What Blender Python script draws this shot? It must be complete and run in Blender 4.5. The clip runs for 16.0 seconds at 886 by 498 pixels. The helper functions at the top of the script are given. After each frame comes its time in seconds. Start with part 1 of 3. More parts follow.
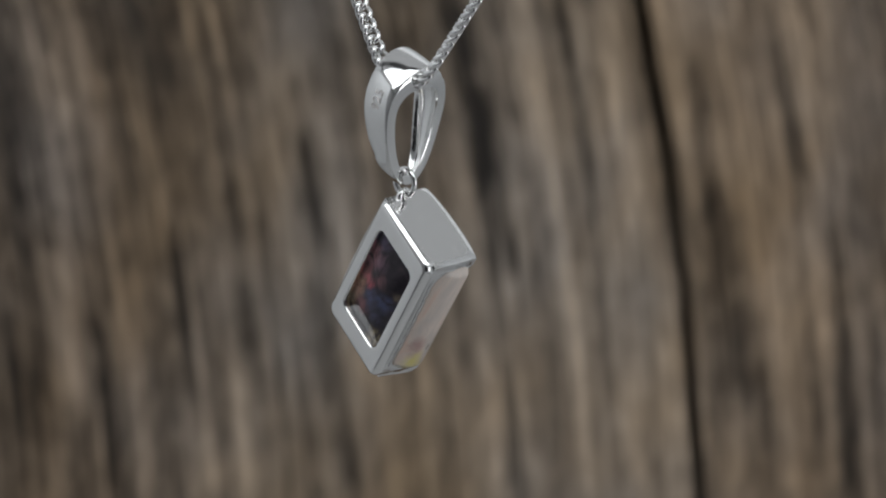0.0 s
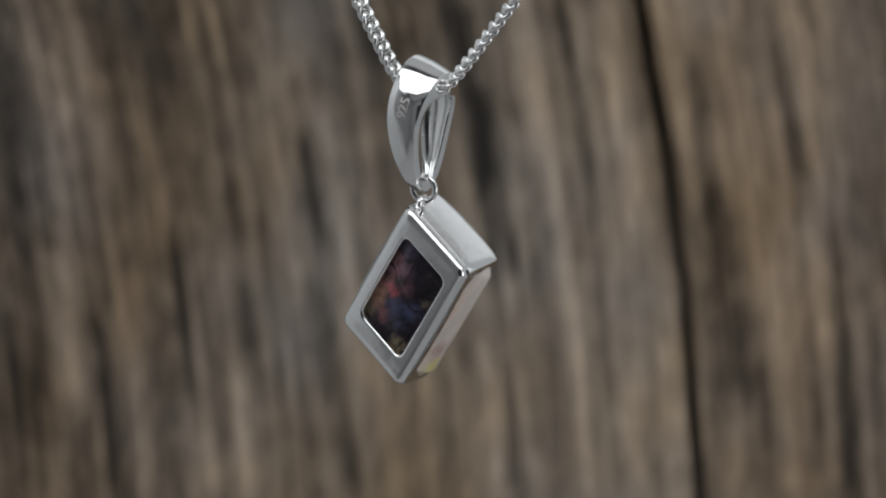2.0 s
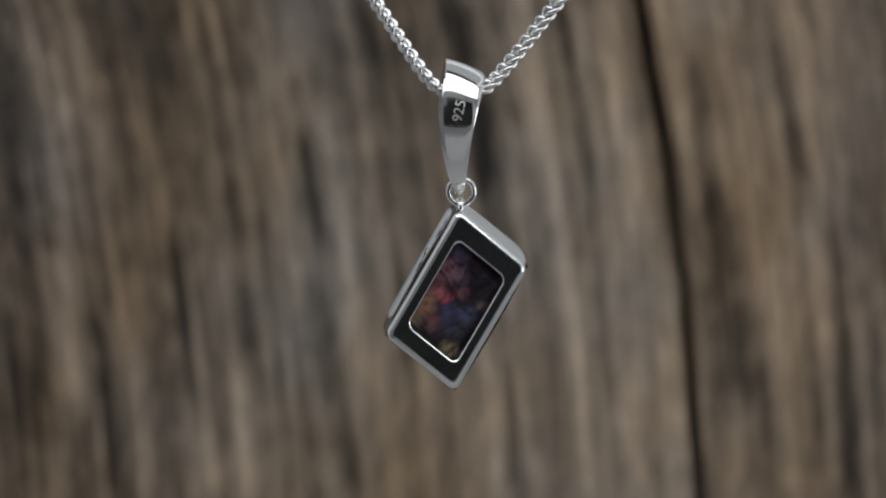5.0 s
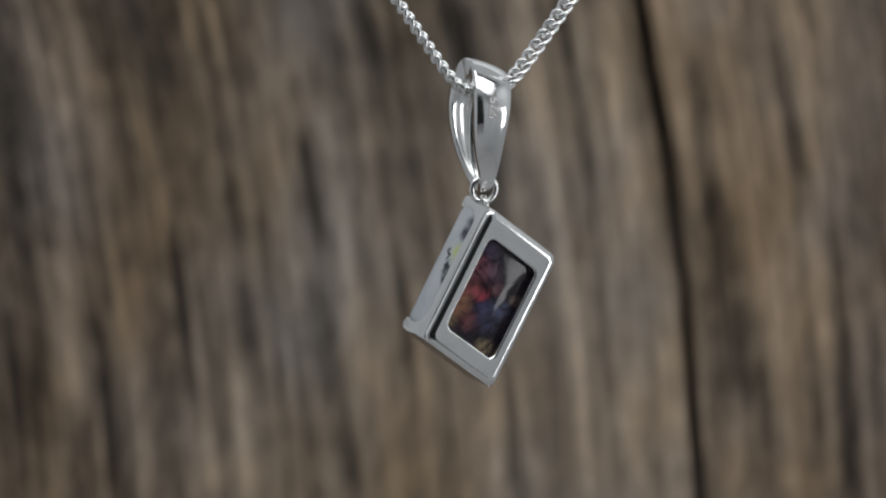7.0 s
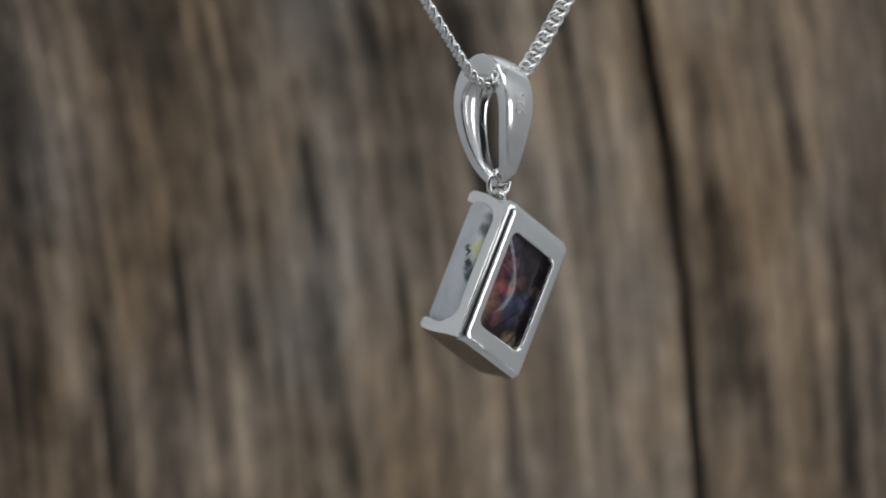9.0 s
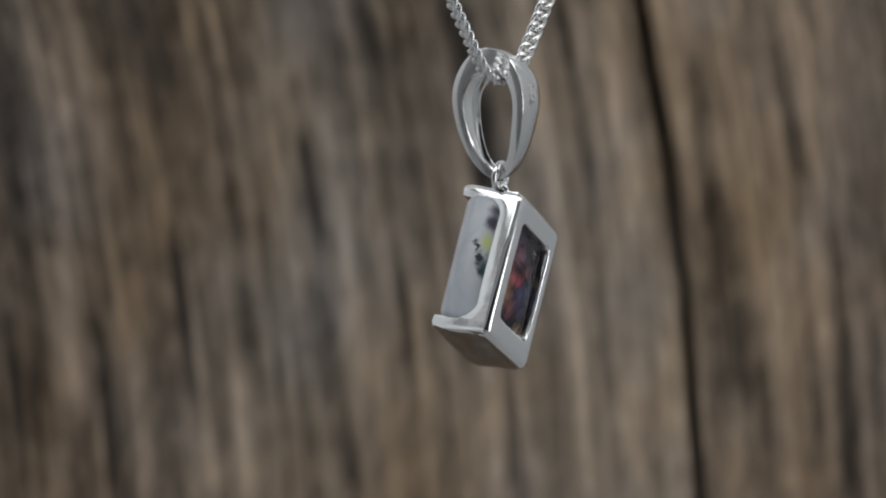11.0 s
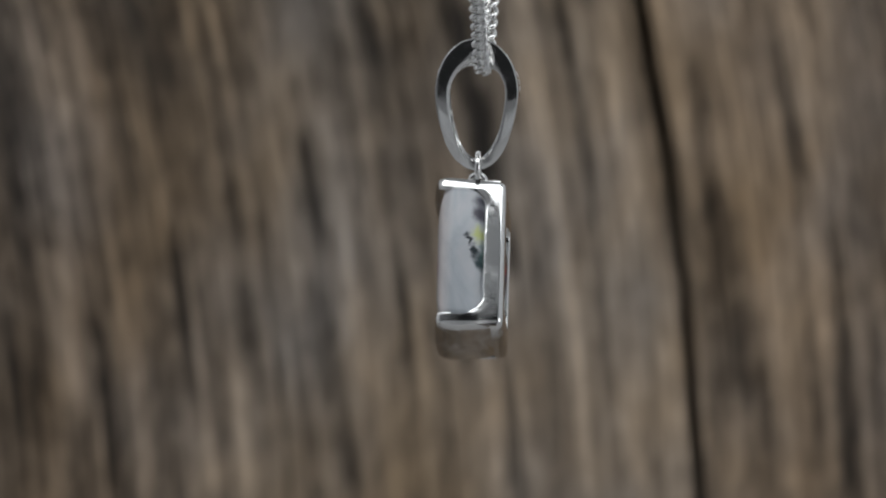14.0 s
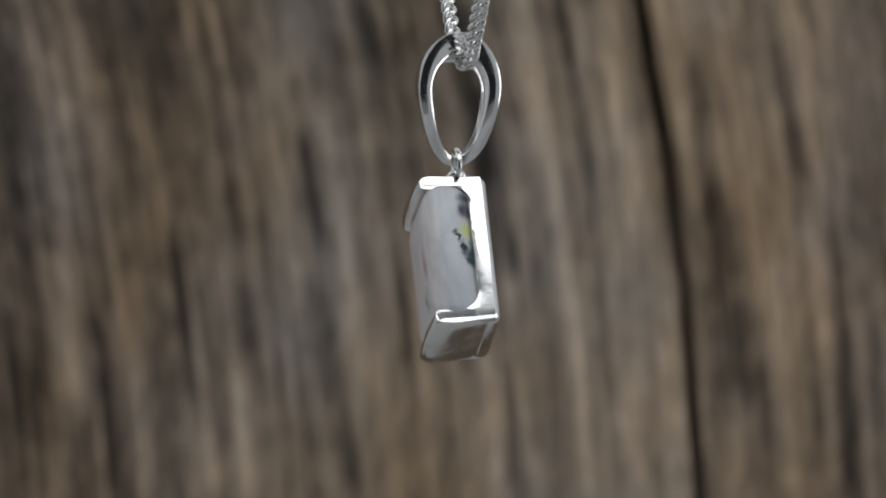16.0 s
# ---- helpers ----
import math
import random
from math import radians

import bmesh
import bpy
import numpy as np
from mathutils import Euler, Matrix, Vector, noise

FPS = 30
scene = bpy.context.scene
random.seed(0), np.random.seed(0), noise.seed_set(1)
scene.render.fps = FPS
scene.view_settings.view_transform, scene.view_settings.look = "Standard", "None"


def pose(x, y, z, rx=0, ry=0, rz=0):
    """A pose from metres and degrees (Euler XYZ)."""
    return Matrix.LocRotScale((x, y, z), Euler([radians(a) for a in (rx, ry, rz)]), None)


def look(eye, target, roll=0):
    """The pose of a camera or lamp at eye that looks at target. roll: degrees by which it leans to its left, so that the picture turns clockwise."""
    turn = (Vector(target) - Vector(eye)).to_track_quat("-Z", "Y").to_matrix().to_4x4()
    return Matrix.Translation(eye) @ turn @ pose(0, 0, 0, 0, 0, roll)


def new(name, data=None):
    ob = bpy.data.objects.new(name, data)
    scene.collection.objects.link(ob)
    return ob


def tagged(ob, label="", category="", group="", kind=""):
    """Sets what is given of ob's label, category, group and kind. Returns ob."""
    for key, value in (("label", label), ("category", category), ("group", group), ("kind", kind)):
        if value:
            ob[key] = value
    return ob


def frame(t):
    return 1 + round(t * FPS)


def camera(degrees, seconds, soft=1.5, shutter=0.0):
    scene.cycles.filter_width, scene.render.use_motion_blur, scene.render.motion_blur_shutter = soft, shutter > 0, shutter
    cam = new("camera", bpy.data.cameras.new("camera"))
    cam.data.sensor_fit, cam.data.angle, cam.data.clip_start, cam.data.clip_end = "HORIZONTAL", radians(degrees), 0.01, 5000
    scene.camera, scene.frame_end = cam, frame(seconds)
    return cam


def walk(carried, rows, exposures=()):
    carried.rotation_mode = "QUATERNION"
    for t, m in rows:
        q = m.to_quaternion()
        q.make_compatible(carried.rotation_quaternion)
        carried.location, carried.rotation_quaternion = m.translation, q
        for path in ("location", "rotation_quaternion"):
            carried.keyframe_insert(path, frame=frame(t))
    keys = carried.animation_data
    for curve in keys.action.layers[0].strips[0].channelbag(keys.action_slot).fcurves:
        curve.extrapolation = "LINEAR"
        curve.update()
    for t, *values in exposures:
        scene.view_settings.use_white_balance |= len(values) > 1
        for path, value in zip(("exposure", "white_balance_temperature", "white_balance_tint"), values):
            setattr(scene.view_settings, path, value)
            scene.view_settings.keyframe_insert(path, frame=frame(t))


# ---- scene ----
MM = 0.001  # the thing is jewellery: shapes below are written in millimetres

# ---- camera ----
cam = camera(14.0, 16.0, soft=2.1)
EYE = Vector((0, -302.7, 66.8)) * MM
AIM = look(EYE, (0, 0, 0))
walk(cam, [(0.0, AIM), (16.0, AIM)], exposures=[(0.0, 0.24), (16.0, 0.24)])
cam.data.dof.use_dof = True
cam.data.dof.focus_distance = 0.309
cam.data.dof.aperture_fstop = 74

# seconds; place of the hanging pendant in mm; its tip, lean and turn in degrees
TURN = [
    (0.0, -5.55, -0.12, -3.43, -0.16, 2.94, -43.79),
    (0.5, -5.12, 0.30, -3.73, 0.37, 2.88, -40.94),
    (1.0, -4.62, 0.56, -3.98, 0.60, 2.70, -37.41),
    (1.5, -4.05, 0.71, -4.19, 0.60, 2.44, -33.34),
    (2.0, -3.41, 0.79, -4.35, 0.46, 2.14, -28.88),
    (2.5, -2.71, 0.83, -4.49, 0.21, 1.81, -24.13),
    (3.0, -1.97, 0.85, -4.59, -0.09, 1.49, -19.19),
    (3.5, -1.20, 0.88, -4.68, -0.40, 1.17, -14.13),
    (4.0, -0.40, 0.94, -4.74, -0.69, 0.88, -9.01),
    (4.5, 0.41, 1.02, -4.78, -0.95, 0.62, -3.89),
    (5.0, 1.23, 1.15, -4.81, -1.15, 0.38, 1.21),
    (5.5, 2.03, 1.32, -4.81, -1.28, 0.17, 6.26),
    (6.0, 2.81, 1.54, -4.81, -1.34, -0.01, 11.25),
    (6.5, 3.55, 1.79, -4.78, -1.34, -0.18, 16.17),
    (7.0, 4.24, 2.08, -4.75, -1.26, -0.34, 21.03),
    (7.5, 4.88, 2.40, -4.69, -1.13, -0.50, 25.83),
    (8.0, 5.45, 2.73, -4.62, -0.96, -0.66, 30.59),
    (8.5, 5.94, 3.07, -4.54, -0.74, -0.83, 35.31),
    (9.0, 6.35, 3.40, -4.44, -0.51, -1.02, 40.02),
    (9.5, 6.66, 3.70, -4.32, -0.27, -1.23, 44.73),
    (10.0, 6.89, 3.98, -4.18, -0.03, -1.45, 49.45),
    (10.5, 7.01, 4.20, -4.03, 0.19, -1.70, 54.20),
    (11.0, 7.04, 4.36, -3.86, 0.37, -1.96, 58.97),
    (11.5, 6.97, 4.45, -3.67, 0.52, -2.21, 63.77),
    (12.0, 6.80, 4.45, -3.48, 0.61, -2.45, 68.59),
    (12.5, 6.55, 4.36, -3.27, 0.66, -2.66, 73.41),
    (13.0, 6.23, 4.17, -3.05, 0.66, -2.80, 78.21),
    (13.5, 5.83, 3.88, -2.82, 0.61, -2.84, 82.94),
    (14.0, 5.39, 3.48, -2.60, 0.52, -2.74, 87.55),
    (14.5, 4.93, 2.98, -2.37, 0.42, -2.45, 91.98),
    (15.0, 4.45, 2.38, -2.16, 0.34, -1.91, 96.13),
    (15.5, 4.00, 1.70, -1.96, 0.29, -1.05, 99.91),
    (16.0, 3.59, 0.94, -1.78, 0.32, 0.21, 103.20),
]

# ---- light ----
world = bpy.data.worlds.new("studio")
world.use_nodes = True
world.node_tree.nodes["Background"].inputs[0].default_value = (0.8, 0.9, 1.0, 1)
world.node_tree.nodes["Background"].inputs[1].default_value = 0.02
scene.world = world


def softbox(name, eye, target, w, h, watts, colour=(1, 1, 1)):
    data = bpy.data.lights.new(name, "AREA")
    data.shape, data.size, data.size_y, data.energy, data.color = "RECTANGLE", w, h, watts, colour
    ob = new(name, data)
    ob.matrix_world = look(eye, target)
    return ob


softbox("softbox_lamp", (1.15, -0.665, -0.1), (0, 0, 0), 0.3, 0.75, 2.3, (0.97, 0.98, 1))
softbox("overhead_lamp", (0.0, -0.54, 1.245), (0, 0, 0), 2.7, 0.97, 15.5, (0.94, 0.97, 1))
# two added fills, unseen, for bounce and soft grey reflections from above and behind
softbox("ceiling_fill", (0.0, 0.72, 1.45), (0.0, 0.721, 0), 2.96, 1.1, 2.8, (0.94, 0.97, 1))
softbox("rear_fill", (0.0, 1.4, 0.9), (0, -0.4, 0), 2.96, 1.0, 3.0, (0.94, 0.97, 1))


# ---- materials ----
def material(name):
    m = bpy.data.materials.new(name)
    m.use_nodes = True
    nt = m.node_tree
    return m, nt, nt.nodes["Principled BSDF"]


def node(nt, kind, **sets):
    n = nt.nodes.new(kind)
    for key, value in sets.items():
        if key in n.inputs:
            n.inputs[key].default_value = value
    return n


def coords(nt, scale):
    tc = nt.nodes.new("ShaderNodeTexCoord")
    mp = nt.nodes.new("ShaderNodeMapping")
    mp.inputs["Scale"].default_value = scale
    nt.links.new(tc.outputs["Object"], mp.inputs["Vector"])
    return mp.outputs[0]


def noise_tex(nt, vec, scale, detail=4.0, rough=0.55, distortion=0.0):
    n = node(nt, "ShaderNodeTexNoise", Scale=scale, Detail=detail, Roughness=rough, Distortion=distortion)
    nt.links.new(vec, n.inputs["Vector"])
    return n.outputs["Fac"]


def ramp(nt, fac, *stops):
    r = nt.nodes.new("ShaderNodeValToRGB")
    els = r.color_ramp.elements
    while len(els) < len(stops):
        els.new(0.5)
    for e, (at, col) in zip(els, stops):
        e.position, e.color = at, (*col, 1) if len(col) == 3 else col
    nt.links.new(fac, r.inputs[0])
    return r.outputs[0]


def mix(nt, fac, a, b, kind="MIX"):
    m = nt.nodes.new("ShaderNodeMix")
    m.data_type, m.blend_type = "RGBA", kind
    for sock, v in ((m.inputs[0], fac), (m.inputs[6], a), (m.inputs[7], b)):
        if isinstance(v, (int, float)):
            sock.default_value = v
        elif isinstance(v, tuple):
            sock.default_value = (*v, 1)
        else:
            nt.links.new(v, sock)
    return m.outputs[2]


def bump(nt, bsdf, height, strength, distance):
    b = node(nt, "ShaderNodeBump", Strength=strength, Distance=distance)
    nt.links.new(height, b.inputs["Height"])
    nt.links.new(b.outputs[0], bsdf.inputs["Normal"])


def silver_material(name, rough, wave, brushed=None):
    """Polished silver; brushed: the stretch across, the height below and above which fine file marks show."""
    m, nt, b = material(name)
    b.inputs["Base Color"].default_value = (0.86, 0.86, 0.85, 1)
    b.inputs["Metallic"].default_value = 1
    vec = coords(nt, (1, 1, 1))
    spots = noise_tex(nt, vec, 2600, 3)
    r = ramp(nt, spots, (0.35, (rough * 0.6,) * 3), (0.75, (rough * 1.6,) * 3))
    worn = ramp(nt, noise_tex(nt, vec, 330, 4, 0.6), (0.5, (0, 0, 0)), (0.72, (rough * 1.6,) * 3))
    nt.links.new(mix(nt, 1.0, r, worn, "ADD"), b.inputs["Roughness"])
    relief = mix(nt, 0.12, noise_tex(nt, vec, 300, 2), noise_tex(nt, vec, 2200, 3))
    if brushed:
        stretch, low, high = brushed
        marks = noise_tex(nt, coords(nt, stretch), 8000, 3, 0.6)
        sep = nt.nodes.new("ShaderNodeSeparateXYZ")
        nt.links.new(vec, sep.inputs[0])
        ends = []
        for a, z in ((low + 0.5, low - 0.4), (high - 0.5, high + 0.4)):
            r = node(nt, "ShaderNodeMapRange")
            r.inputs["From Min"].default_value, r.inputs["From Max"].default_value = a * MM, z * MM
            nt.links.new(sep.outputs["Z"], r.inputs["Value"])
            ends.append(r.outputs[0])
        where = mix(nt, 1.0, mix(nt, 1.0, ends[0], ends[1], "LIGHTEN"), ramp(nt, noise_tex(nt, vec, 420, 3), (0.36, (0, 0, 0)), (0.56, (1, 1, 1))), "MULTIPLY")
        flat = mix(nt, where, (0.5, 0.5, 0.5), marks)
        relief = mix(nt, 0.86, relief, flat)
        wave *= 5.0
        rougher = mix(nt, where, (0, 0, 0), (0.05, 0.05, 0.05))
        nt.links.new(mix(nt, 1.0, b.inputs["Roughness"].links[0].from_socket, rougher, "ADD"), b.inputs["Roughness"])
    bump(nt, b, relief, wave, 0.0001)
    return m


SILVER = silver_material("polished_silver", 0.1, 0.03)
FRAME_SILVER = silver_material("filed_frame_silver", 0.055, 0.022, ((1, 1, 0.15), -4.9, 4.6))
WALL_SILVER = silver_material("filed_wall_silver", 0.1, 0.03, ((1, 0.15, 1), -0.8, 9.0))
CAST_SILVER = silver_material("cast_silver", 0.12, 0.16)
CHAIN_SILVER = silver_material("chain_silver", 0.14, 0.05)
ENGRAVED = silver_material("matt_engraved_silver", 0.36, 0.1)
# darker than the strap: shade in the stamped strokes put into the colour
ENGRAVED.node_tree.nodes["Principled BSDF"].inputs["Base Color"].default_value = (0.7, 0.67, 0.65, 1)


# patches of fire on the dark back of the stone: place across and along in mm, radius, colour
FIRE = [
    ((-1.9, 3.5), 0.75, (0.09, 0.07, 0.12)),  # dusky purple
    ((-2.3, 1.5), 0.85, (0.38, 0.16, 0.19)),  # pink
    ((-1.1, 1.9), 0.7, (0.14, 0.09, 0.12)),  # mauve
    ((-0.1, 0.8), 0.55, (0.16, 0.08, 0.09)),  # rose
    ((-2.0, -0.4), 0.55, (0.46, 0.16, 0.16)),  # coral
    ((-0.9, -0.3), 0.40, (0.48, 0.09, 0.12)),  # red
    ((-2.3, -2.0), 0.80, (0.42, 0.22, 0.15)),  # orange
    ((-2.4, -3.5), 0.60, (0.29, 0.22, 0.14)),  # tan
    ((-0.2, -1.3), 0.65, (0.08, 0.08, 0.15)),  # blue
    ((1.2, -0.3), 0.65, (0.07, 0.08, 0.15)),  # blue
    ((0.9, -2.1), 0.60, (0.06, 0.06, 0.11)),  # violet blue
    ((-0.7, -2.7), 0.60, (0.20, 0.08, 0.09)),  # wine
    ((1.5, -3.8), 0.55, (0.26, 0.20, 0.12)),  # tan
    ((2.1, 1.0), 0.35, (0.15, 0.12, 0.09)),  # umber
]
SLANT = -0.17  # the stone's outline is a slanted rectangle


def blotch(nt, vec, centre, radii, soft):
    """1 inside an ellipsoid (mm) and 0 outside, with a soft rim."""
    sub = nt.nodes.new("ShaderNodeVectorMath")
    sub.operation = "SUBTRACT"
    sub.inputs[1].default_value = [v * MM for v in centre]
    nt.links.new(vec, sub.inputs[0])
    mul = nt.nodes.new("ShaderNodeVectorMath")
    mul.operation = "MULTIPLY"
    mul.inputs[1].default_value = [1 / (r * MM) for r in radii]
    nt.links.new(sub.outputs[0], mul.inputs[0])
    length = nt.nodes.new("ShaderNodeVectorMath")
    length.operation = "LENGTH"
    nt.links.new(mul.outputs[0], length.inputs[0])
    m = nt.nodes.new("ShaderNodeMapRange")
    m.interpolation_type = "SMOOTHSTEP"
    for key, v in (("From Min", 1.0 + soft), ("From Max", 1.0 - soft), ("To Min", 0.0), ("To Max", 1.0)):
        m.inputs[key].default_value = v
    nt.links.new(length.outputs["Value"], m.inputs["Value"])
    return m.outputs[0]


def opal_material():
    m, nt, b = material("boulder_opal")
    tc = nt.nodes.new("ShaderNodeTexCoord")
    plain = tc.outputs["Object"]
    wob = node(nt, "ShaderNodeTexNoise", Scale=300, Detail=5.0, Roughness=0.6, Distortion=1.2)
    nt.links.new(plain, wob.inputs["Vector"])
    off = nt.nodes.new("ShaderNodeVectorMath")
    off.operation = "MULTIPLY_ADD"
    off.inputs[1].default_value = (2.4 * MM,) * 3
    off.inputs[2].default_value = (-1.2 * MM,) * 3
    nt.links.new(wob.outputs["Color"], off.inputs[0])
    add = nt.nodes.new("ShaderNodeVectorMath")
    nt.links.new(plain, add.inputs[0])
    nt.links.new(off.outputs[0], add.inputs[1])
    vec = add.outputs[0]
    sep = nt.nodes.new("ShaderNodeSeparateXYZ")
    nt.links.new(plain, sep.inputs[0])
    # pale potch with cloudy bands, warmer towards one long side
    cloud = noise_tex(nt, coords(nt, (1, 1, 0.45)), 330, 4, 0.55, 0.8)
    cool = ramp(nt, cloud, (0.3, (0.34, 0.37, 0.40)), (0.5, (0.44, 0.47, 0.50)), (0.75, (0.55, 0.545, 0.56)))
    warm = ramp(nt, cloud, (0.3, (0.56, 0.52, 0.49)), (0.5, (0.74, 0.64, 0.57)), (0.66, (0.78, 0.54, 0.44)), (0.8, (0.54, 0.53, 0.46)))
    side = node(nt, "ShaderNodeMapRange")
    side.inputs["From Min"].default_value, side.inputs["From Max"].default_value = 0.5 * MM, 3.2 * MM
    nt.links.new(sep.outputs["X"], side.inputs["Value"])
    rosy = ramp(nt, cloud, (0.3, (0.52, 0.50, 0.51)), (0.5, (0.64, 0.61, 0.61)), (0.7, (0.70, 0.63, 0.62)))
    top = node(nt, "ShaderNodeMapRange")
    top.inputs["From Min"].default_value, top.inputs["From Max"].default_value = 4.4 * MM, 5.4 * MM
    nt.links.new(sep.outputs["Y"], top.inputs["Value"])
    pale = mix(nt, side.outputs[0], mix(nt, top.outputs[0], cool, rosy), warm)
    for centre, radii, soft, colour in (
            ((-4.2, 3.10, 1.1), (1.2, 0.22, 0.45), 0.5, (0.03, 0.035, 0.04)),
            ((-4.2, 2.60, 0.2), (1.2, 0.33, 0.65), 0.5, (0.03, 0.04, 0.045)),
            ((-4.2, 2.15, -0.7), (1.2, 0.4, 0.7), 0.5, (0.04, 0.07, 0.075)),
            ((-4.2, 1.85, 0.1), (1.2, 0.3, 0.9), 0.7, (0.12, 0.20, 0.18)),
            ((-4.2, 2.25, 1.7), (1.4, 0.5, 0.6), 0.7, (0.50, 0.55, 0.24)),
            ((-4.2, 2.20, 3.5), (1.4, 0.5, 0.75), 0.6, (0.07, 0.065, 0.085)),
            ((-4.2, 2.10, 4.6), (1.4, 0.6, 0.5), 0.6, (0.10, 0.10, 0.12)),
            ((-2.2, 5.6, -0.6), (0.5, 0.8, 1.1), 0.9, (0.46, 0.30, 0.32)),
            ((-1.8, 5.6, -3.4), (0.5, 0.8, 0.9), 0.9, (0.34, 0.42, 0.36)),
            # yellow-green iridescent glint, painted as a fixed patch of colour
            ((3.9, 3.4, -4.7), (1.4, 0.8, 0.8), 0.8, (0.74, 0.66, 0.26)),
            ((3.9, 3.2, -3.0), (1.2, 0.5, 0.9), 0.9, (0.50, 0.35, 0.32)),
            ((3.9, 4.3, -3.2), (1.2, 0.14, 0.35), 0.6, (0.16, 0.14, 0.12))):
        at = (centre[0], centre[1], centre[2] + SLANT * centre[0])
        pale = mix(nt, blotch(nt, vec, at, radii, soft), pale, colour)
    # dark back with coloured fire
    vein = noise_tex(nt, plain, 900, 5, 0.65, 0.6)
    dark = ramp(nt, vein, (0.3, (0.008, 0.007, 0.010)), (0.6, (0.026, 0.019, 0.026)), (0.8, (0.09, 0.06, 0.07)))
    gaps = ramp(nt, noise_tex(nt, plain, 380, 5, 0.6, 1.8), (0.36, (0.06, 0.06, 0.06)), (0.56, (1, 1, 1)))
    for (x, z), r, colour in FIRE:
        mask = mix(nt, 1.0, blotch(nt, vec, (x, 0.7, z + SLANT * x), (1.15 * r, 2.5, 1.05 * r), 0.9), gaps, "MULTIPLY")
        dark = mix(nt, mask, dark, colour)
    back = node(nt, "ShaderNodeMapRange")
    back.inputs["From Min"].default_value = 1.3 * MM
    back.inputs["From Max"].default_value = 1.6 * MM
    nt.links.new(sep.outputs["Y"], back.inputs["Value"])
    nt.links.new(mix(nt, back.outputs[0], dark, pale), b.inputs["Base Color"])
    gloss = mix(nt, back.outputs[0], (0.1, 0.1, 0.1), (0.16, 0.16, 0.16))
    nt.links.new(gloss, b.inputs["Roughness"])
    b.inputs["IOR"].default_value = 1.42
    b.inputs["Subsurface Weight"].default_value = 0.45
    b.inputs["Subsurface Radius"].default_value = (1.0, 0.95, 0.9)
    b.inputs["Subsurface Scale"].default_value = 1.2 * MM
    bump(nt, b, noise_tex(nt, plain, 340, 3), 0.17, 0.0003)
    return m


OPAL = opal_material()


def wood_material():
    m, nt, b = material("weathered_wood")
    att = nt.nodes.new("ShaderNodeVertexColor")
    att.layer_name = "timber_tone"
    fine = noise_tex(nt, coords(nt, (1, 1, 0.06)), 420, 5, 0.65)
    mid = noise_tex(nt, coords(nt, (1, 1, 0.12)), 85, 4, 0.6)
    c = mix(nt, 1.0, att.outputs[0], ramp(nt, fine, (0.3, (0.72, 0.7, 0.68)), (0.7, (1.25, 1.25, 1.25))), "MULTIPLY")
    c = mix(nt, 1.0, c, ramp(nt, mid, (0.3, (0.78, 0.76, 0.74)), (0.7, (1.2, 1.2, 1.2))), "MULTIPLY")
    nt.links.new(c, b.inputs["Base Color"])
    b.inputs["Roughness"].default_value = 0.85
    bump(nt, b, fine, 0.4, 0.0008)
    return m


WOOD = wood_material()


def plaster(name, col):
    m, nt, b = material(name)
    c = ramp(nt, noise_tex(nt, coords(nt, (1, 1, 1)), 3, 4), (0.3, tuple(v * 0.93 for v in col)), (0.7, col))
    nt.links.new(c, b.inputs["Base Color"])
    b.inputs["Roughness"].default_value = 0.9
    return m


GREY_WALL = plaster("grey_wall_paint", (0.84, 0.85, 0.86))
# made-up dark and mid tones, only to shape what the silver reflects
DARK_PATCH = plaster("dark_reflection_patch", (0.012, 0.012, 0.013))
MID_PATCH = plaster("mid_reflection_patch", (0.36, 0.36, 0.365))
CEILING = plaster("dark_reflection_ceiling", (0.06, 0.06, 0.062))
FLOOR = plaster("grey_floor_paint", (0.6, 0.6, 0.6))


# ---- mesh helpers ----
def part(name, bm, mat, parent=None, label="", smooth=True, scale=MM):
    bmesh.ops.recalc_face_normals(bm, faces=bm.faces)
    if scale != 1:
        bmesh.ops.scale(bm, vec=(scale,) * 3, verts=bm.verts)
    me = bpy.data.meshes.new(name)
    bm.to_mesh(me)
    bm.free()
    for p in me.polygons:
        p.use_smooth = smooth
    me.materials.append(mat)
    ob = new(name, me)
    if parent:
        ob.parent = parent
    if label:
        tagged(ob, label)
    return ob


def loft(bm, loops, closed_u=True, closed_v=False, caps=True):
    """A skin over equal rings of points."""
    rings = [[bm.verts.new(p) for p in loop] for loop in loops]
    n, k = len(rings[0]), len(rings)
    for i in range(k if closed_v else k - 1):
        a, b = rings[i], rings[(i + 1) % k]
        for j in range(n if closed_u else n - 1):
            bm.faces.new((a[j], a[(j + 1) % n], b[(j + 1) % n], b[j]))
    if caps and not closed_v:
        bm.faces.new(rings[0])
        bm.faces.new(rings[-1])
    return rings


def sharp(ob, degrees=35):
    """Keep creases above this angle crisp."""
    me = ob.data
    bm = bmesh.new()
    bm.from_mesh(me)
    for e in bm.edges:
        e.smooth = len(e.link_faces) < 2 or e.calc_face_angle(0) < radians(degrees)
    bm.to_mesh(me)
    bm.free()
    return ob


def box_mesh(bm, x0, x1, y0, y1, z0, z1):
    bmesh.ops.create_cube(bm, size=1, matrix=Matrix.Translation(((x0 + x1) / 2, (y0 + y1) / 2, (z0 + z1) / 2)) @ Matrix.Diagonal((x1 - x0, y1 - y0, z1 - z0, 1)))


